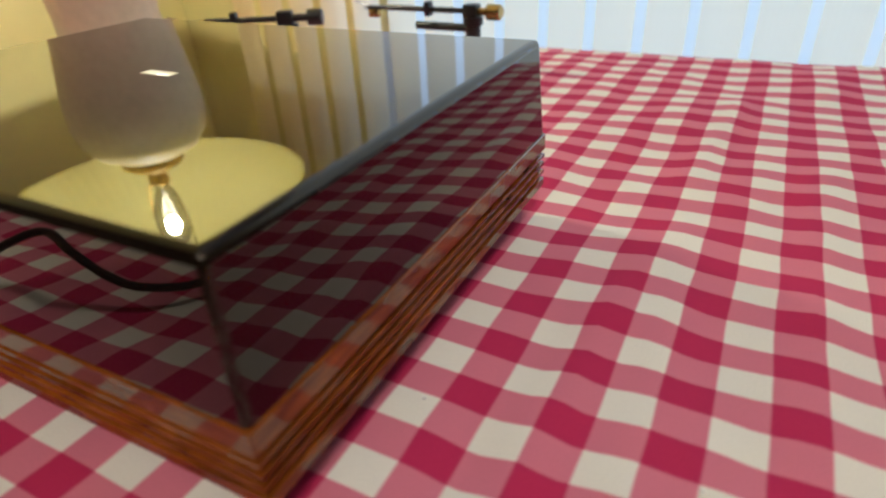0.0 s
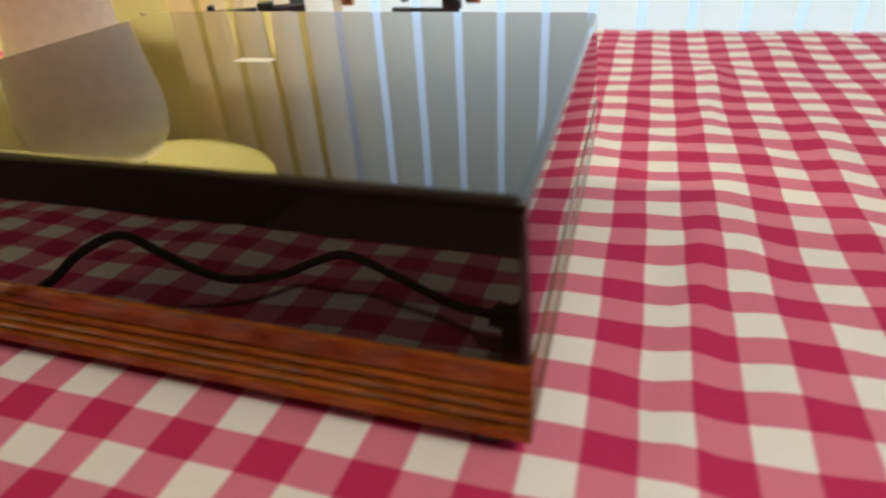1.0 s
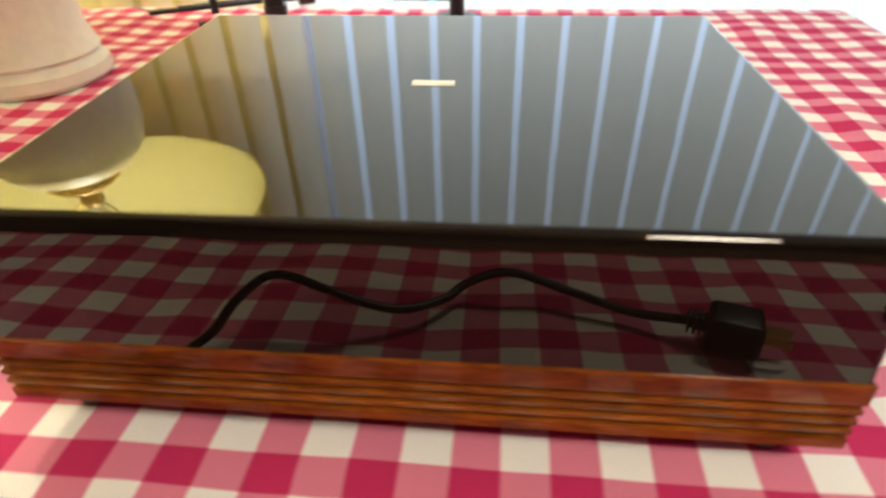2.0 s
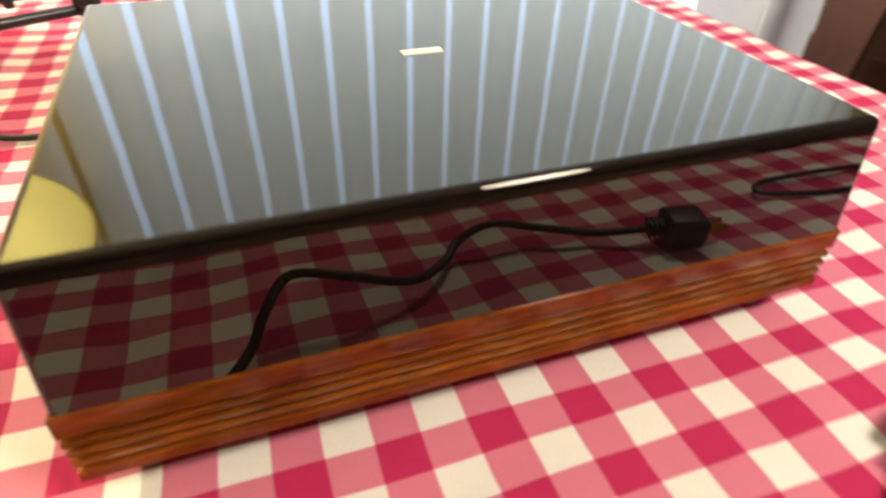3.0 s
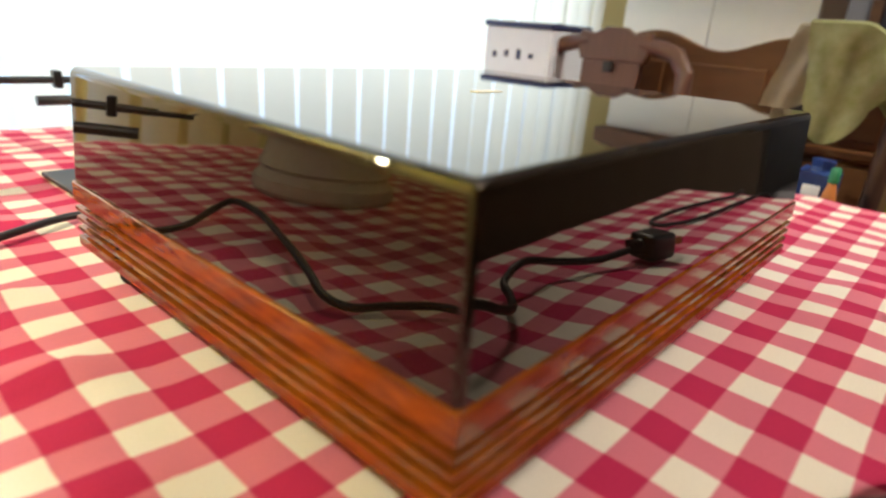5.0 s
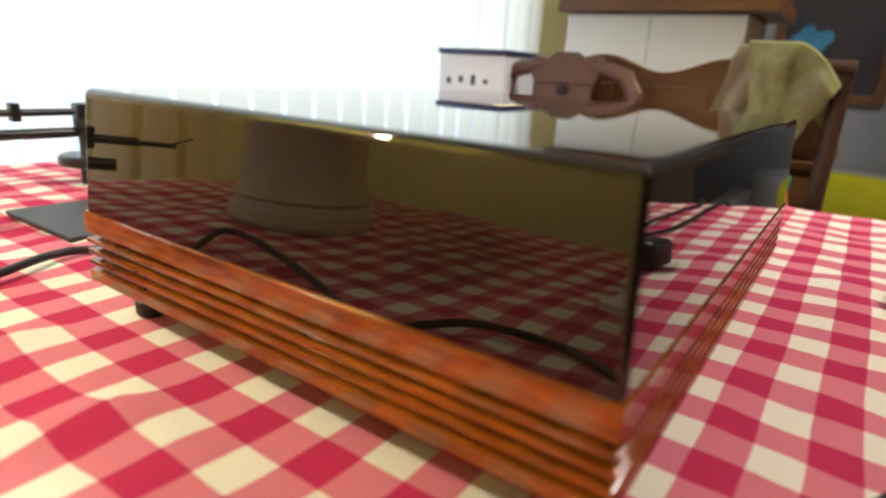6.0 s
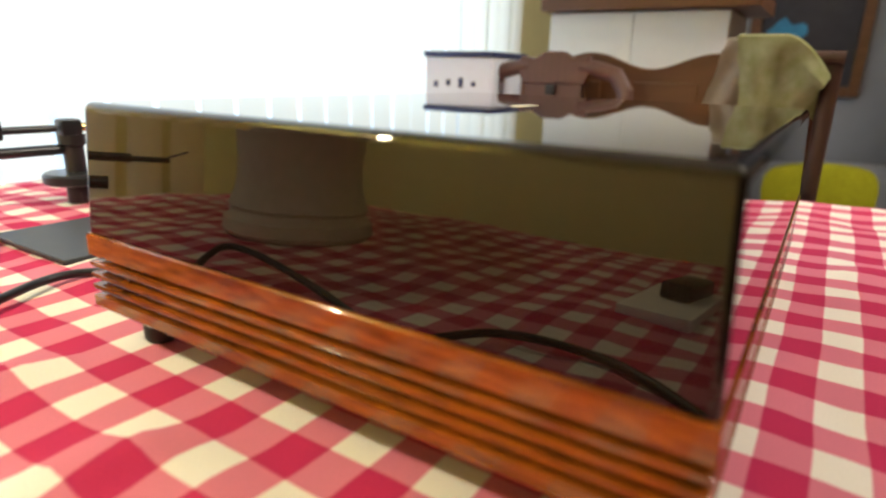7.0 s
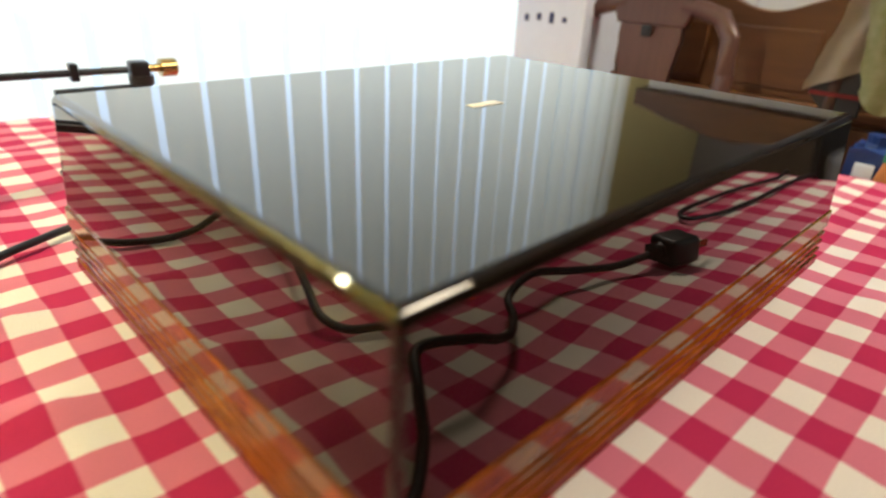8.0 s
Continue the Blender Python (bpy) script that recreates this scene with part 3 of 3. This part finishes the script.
# ---- chairs at the end of the table ----
def chair(m, label):
    """A wooden chair; local -x is its front, z is 0 on the floor."""
    c = thing("dining_chair", m, label, "chair", "chairs round the table")
    H = 0.985
    part("seat", box(-0.44, -0.01, -0.20, 0.20, 0.43, 0.465, 0.012), M_CHAIR, c)
    for s in (-1, 1):
        part("back_post", tube([(0.06, s * 0.155, 0.0), (0.01, s * 0.158, 0.25), (0.0, s * 0.160, 0.45), (0.0, s * 0.162, 0.70), (0.01, s * 0.163, 0.84), (0.012, s * 0.158, 0.905), (0.014, s * 0.135, 0.938), (0.014, s * 0.100, 0.948), (0.014, s * 0.060, 0.955)],
                               [0.016, 0.017, 0.018, 0.017, 0.017, 0.018, 0.018, 0.017, 0.016], 14, smooth_steps=0), M_CHAIR, c)
        part("front_leg", tube([(-0.40, s * 0.17, 0.0), (-0.40, s * 0.17, 0.22), (-0.40, s * 0.17, 0.435)], [0.015, 0.018, 0.021], 12), M_CHAIR, c)
        part("side_rail", box(-0.39, 0.0, s * 0.165 - 0.012, s * 0.165 + 0.012, 0.375, 0.43, 0.003), M_CHAIR, c)
    crest = [(-0.072, 0.915), (-0.085, 0.945), (-0.078, 0.975), (-0.045, 0.970), (-0.02, 0.984), (0.02, 0.984), (0.045, 0.970), (0.078, 0.975), (0.085, 0.945), (0.072, 0.915)]
    part("crest", slab(crest, 0.026, pose(0.0, 0, 0), 0.004), M_CHAIR, c, "carved crest of the chair back")
    splat = [(-0.040, 0.50), (-0.045, 0.62), (-0.050, 0.74), (-0.058, 0.83), (-0.068, 0.89), (-0.066, 0.917), (0.066, 0.917), (0.068, 0.89), (0.058, 0.83), (0.050, 0.74), (0.045, 0.62), (0.040, 0.50)]
    part("splat", slab(splat, 0.016, pose(0.004, 0, 0), 0.003), M_CHAIR, c)
    part("carved_rosette", box(-0.0058, -0.0042, -0.008, 0.012, 0.893, 0.915, 0.0005), M_RUBBER, c)
    part("lower_rail", box(-0.002, 0.020, -0.15, 0.15, 0.475, 0.515, 0.003), M_CHAIR, c)
    return c


chair(pose(1.075, 0.510, FLOOR_Z), "dark walnut dining chair with carved splat back")
rack = thing("towel_rack", pose(1.10, 0.08, FLOOR_Z), "dark brown wooden rack with towels over its rail", "rack")
for py in (-0.085, 0.085):
    part("post", tube([(0, py, 0.0), (0, py, 0.30), (0, py, 0.33), (0, py, 0.36), (0, py, 0.80), (0, py, 0.965)], [0.016, 0.016, 0.021, 0.016, 0.015, 0.015], 14), M_RACK, rack)
part("rail", tube([(0, -0.10, 0.975), (0, 0.10, 0.975)], 0.014, 12), M_RACK, rack)
part("shelf", box(-0.26, 0.06, -0.13, 0.13, 0.45, 0.468, 0.003), M_RACK, rack)
for px, py in ((-0.24, -0.11), (-0.24, 0.11)):
    part("shelf_leg", box(px - 0.014, px + 0.014, py - 0.014, py + 0.014, 0.0, 0.45, 0.003), M_RACK, rack)


# towels over the rack's rail
def towel(x, corners, sag, back_len, material, label, seed, droop=0.0):
    """Front sheet between four (y, z) corners, top first; a plain back sheet hangs behind the rail."""
    (ay, az), (by, bz), (cy, cz), (dy, dz) = corners
    b = bmesh.new()
    ny, nz, nb = 26, 36, 14
    rows = []
    for i in range(nz + 1):
        s = 1 - i / nz
        row = []
        for j in range(ny + 1):
            f = j / ny
            y = (ay + (by - ay) * f) * (1 - s) + (cy + (dy - cy) * f) * s
            z = (az + (bz - az) * f) * (1 - s) + (cz + (dz - cz) * f) * s - sag * s * s * math.sin(math.pi * f) ** 0.8
            z -= droop * (1 - s) * max(0.0, (f - 0.5) / 0.5) ** 1.7
            k = min(1, s * 5)
            fold = 0.006 * math.sin(f * 11 + seed + s * 2) + 0.010 * noise.noise(Vector((f * 3, s * 3, seed)))
            row.append(b.verts.new((x - 0.020 - 0.004 * k - fold * k, y + 0.004 * k * noise.noise(Vector((s * 6, f * 3, seed))), z)))
        rows.append(row)
    for i in range(nb + 1):
        s = i / nb
        rows.append([b.verts.new((x + 0.020 * min(1, s * 9) + 0.004 * math.sin(j * 0.7 + seed) * s, ay + (by - ay) * j / ny, az + (bz - az) * j / ny + 0.005 - back_len * s - droop * max(0.0, (j / ny - 0.5) / 0.5) ** 1.7)) for j in range(ny + 1)])
    for p, q in zip(rows, rows[1:]):
        for j in range(ny):
            b.faces.new((p[j], p[j + 1], q[j + 1], q[j]))
    bmesh.ops.solidify(b, geom=b.faces[:], thickness=0.004)
    return single("towel", b, material, label, "towel")


towel(1.100, ((0.170, 0.246), (0.080, 0.246), (0.209, 0.078), (0.105, 0.132)), 0.0, 0.12, M_CREAMTOWEL, "cream towel hung askew over the rack rail", 1.3)
towel(1.086, ((0.152, 0.252), (-0.004, 0.252), (0.124, 0.088), (0.034, 0.115)), 0.045, 0.10, M_GREEN, "faded green towel hung over the rack rail", 4.2, 0.07)

# things on the rack's shelf
def crumpled(b, amount, scale, seed):
    """Pushes a subdivided shell in and out, as soft plastic creases."""
    bmesh.ops.subdivide_edges(b, edges=b.edges[:], cuts=5, use_grid_fill=True)
    for v in b.verts:
        k = min(1.0, v.co.z / 0.05)
        v.co += amount * k * noise.noise_vector(v.co * scale + Vector((seed, 0, 0)))
    return b


SHELF_Z = FLOOR_Z + 0.469
bag = thing("shopping_bag", pose(1.0, 0.062, SHELF_Z), "crumpled blue and white bag standing on the rack shelf", "bag")
part("bag_body", crumpled(box(-0.03, 0.03, -0.026, 0.030, 0, 0.312), 0.009, 32, 2.0), M_BLUE, bag)
part("bag_panel", box(-0.0405, -0.0385, -0.010, 0.016, 0.268, 0.294, 0.0008), M_BLUEWHITE, bag, "pale printed panel")
part("bag_neck", crumpled(lathe([(0.024, 0.300), (0.015, 0.318), (0.018, 0.332)], 10), 0.004, 60, 5.0), M_BLUE, bag)
bottle = thing("spray_bottle", pose(0.95, 0.036, SHELF_Z - 0.001), "orange plastic bottle with a green cap on the rack shelf", "bottle")
part("bottle_body", lathe([(0.009, 0), (0.0115, 0.004), (0.0115, 0.280), (0.007, 0.300), (0.006, 0.308)], 20), M_ORANGE, bottle)
part("cap", lathe([(0.0072, 0.306), (0.0078, 0.309), (0.0074, 0.328), (0.005, 0.331)], 16), M_GREENP, bottle, "green screw cap")
stack = thing("folded_cloths", pose(1.03, -0.045, SHELF_Z), "stack of dark blue and grey folded cloths on the rack", "cloths")
for k in range(6):
    part("folded_cloth", crumpled(box(-0.06 + 0.004 * (k % 3), 0.05, -0.045, 0.045 - 0.003 * (k % 2), 0, 0.040, 0.008), 0.004, 40, 3.0 + k), (M_NAVY, M_SLATE, M_NAVY)[k % 3], stack).matrix_local = pose(0, 0, 0.0415 * k)
gm = thing("garment", pose(1.088, 0.162, 0.055), "black garment with red trim hung on the rack", "garment")
part("cloth", slab([(-0.042, -0.012), (0.005, -0.016), (0.041, 0.020), (0.034, 0.052), (0.0, 0.150), (-0.042, 0.150)], 0.010, pose(0, 0, 0), 0.002), M_RUBBER, gm)
part("trim", box(-0.0085, -0.0055, -0.040, 0.036, 0.018, 0.025, 0.0005), M_REDDARK, gm, "dark red trim")
part("paper_tag", box(-0.0080, -0.0055, -0.010, 0.007, -0.052, -0.010), M_WHITE, gm, "white paper tag")

# ---- sideboard with hutch ----
sb = thing("sideboard", pose(1.20, 0, FLOOR_Z), "brown oak sideboard with a carved backboard", "sideboard")
part("carcass", box(0.0, 0.40, 0.00, 0.72, 0.05, 0.78, 0.006), M_OAK, sb)
part("top_board", box(-0.02, 0.41, -0.015, 0.735, 0.78, 0.80, 0.005), M_OAK, sb)
bb = [(-0.01, 0.80)]
for i in range(41):
    yy = -0.01 + 0.74 * i / 40
    bb.append((yy, 0.970 + 0.017 * math.cos((yy - 0.20) * 2 * math.pi / 0.27)))
bb.append((0.73, 0.80))
part("backboard", slab(bb, 0.022, pose(0.0, 0, 0), 0.003), M_OAK, sb, "carved backboard with a waved top")
for y0, y1 in ((0.02, 0.19), (0.23, 0.40), (0.44, 0.68)):
    part("backboard_panel", box(-0.008, -0.0005, y0, y1, 0.815, 0.925, 0.003), M_OAK, sb)
for y0, y1 in ((0.01, 0.35), (0.37, 0.71)):
    d = part("door", box(-0.018, -0.001, y0, y1, 0.09, 0.77, 0.004), M_OAK, sb)
    part("door_panel", box(-0.024, -0.0185, y0 + 0.06, y1 - 0.06, 0.16, 0.70, 0.004), M_OAK, d)
    part("knob", lathe([(0.006, 0), (0.006, 0.012), (0.013, 0.018), (0.011, 0.026), (0.003, 0.029)], 16), M_BRASS, d).matrix_local = pose(-0.018, y1 - 0.03, 0.50, 0, -90, 0)
hutch = thing("wall_cupboard", pose(1.52, 0, 0.0), "white two-door cupboard under a brown wooden cornice", "cupboard")
part("carcass", box(0.02, 0.30, 0.235, 0.715, 0.130, 0.345, 0.003), M_WHITE, hutch)
for y0, y1 in ((0.236, 0.4744), (0.4756, 0.714)):
    part("door", box(0.0, 0.018, y0, y1, 0.130, 0.343, 0.003), M_WHITE, hutch)
part("cornice", slab([(0.17, 0.347), (0.17, 0.385), (0.44, 0.440), (0.50, 0.440), (0.735, 0.392), (0.735, 0.347)], 0.34, pose(-0.03, 0, 0), 0.004), M_OAK, hutch, "brown wooden cornice")

# white appliance by the blind
ap = thing("storage_box", pose(1.04, 0.73, FLOOR_Z), "tall white box with dark top beside the blind", "storage box")
part("box_body", box(0, 0.17, -0.09, 0.09, 0.0, 0.968, 0.004), M_BLUEWHITE, ap)
part("box_lid", box(-0.004, 0.174, -0.094, 0.094, 0.9685, 0.981, 0.003), M_NAVY, ap, "dark lid")
for k in range(4):
    part("printed_mark", box(-0.0015, -0.0002, 0.065 - k * 0.034 - 0.011, 0.065 - k * 0.034, 0.900 + 0.004 * (k % 2), 0.914 + 0.004 * (k % 3)), M_NAVY, ap)

# ---- far end of the room ----
pic = thing("framed_painting", pose(X1, 0.14, 0.38), "dark framed painting with blue on the far wall", "painting")
part("canvas", box(-0.015, -0.004, -0.20, 0.20, -0.22, 0.42), M_PAINTING, pic)
for y0, y1, z0, z1 in ((-0.245, -0.20, -0.265, 0.465), (0.20, 0.245, -0.265, 0.465), (-0.20, 0.20, -0.265, -0.22), (-0.20, 0.20, 0.42, 0.465)):
    part("frame_side", box(-0.035, -0.002, y0, y1, z0, z1, 0.004), M_OAK, pic)
part("blue_patch", slab([(0.09 + (0.075 + 0.02 * math.sin(3 * a)) * math.cos(a), 0.0 + (0.07 + 0.02 * math.cos(5 * a)) * math.sin(a)) for a in [2 * math.pi * i / 24 for i in range(24)]], 0.003, pose(-0.0185, 0, 0)), M_CYAN, pic)
ac = thing("armchair", pose(2.65, -0.05, FLOOR_Z), "grey upholstered armchair at the far wall", "armchair")
part("seat", box(-0.30, 0.30, -0.30, 0.30, 0.10, 0.42, 0.05, 3), M_GREYWALL, ac)
part("backrest", box(0.24, 0.42, -0.34, 0.34, 0.10, 0.60, 0.06, 3), M_GREYWALL, ac)
for s in (-1, 1):
    part("armrest", box(-0.30, 0.30, s * 0.36 - 0.06, s * 0.36 + 0.06, 0.05, 0.52, 0.04, 3), M_GREYWALL, ac)
cu = bmesh.new()
bmesh.ops.create_uvsphere(cu, u_segments=28, v_segments=16, radius=1)
for v in cu.verts:
    x, y, zz = v.co
    n = (abs(y) ** 4 + abs(zz) ** 4) ** 0.25 or 1
    v.co = (x * 0.07, y / max(n, 0.6) * 0.17, zz / max(n, 0.6) * 0.11 + 0.11)
single("cushion", cu, M_YELLOW, "yellow-green cushion propped on the armchair", "cushion").matrix_world = pose(2.48, -0.04, FLOOR_Z + 0.42)
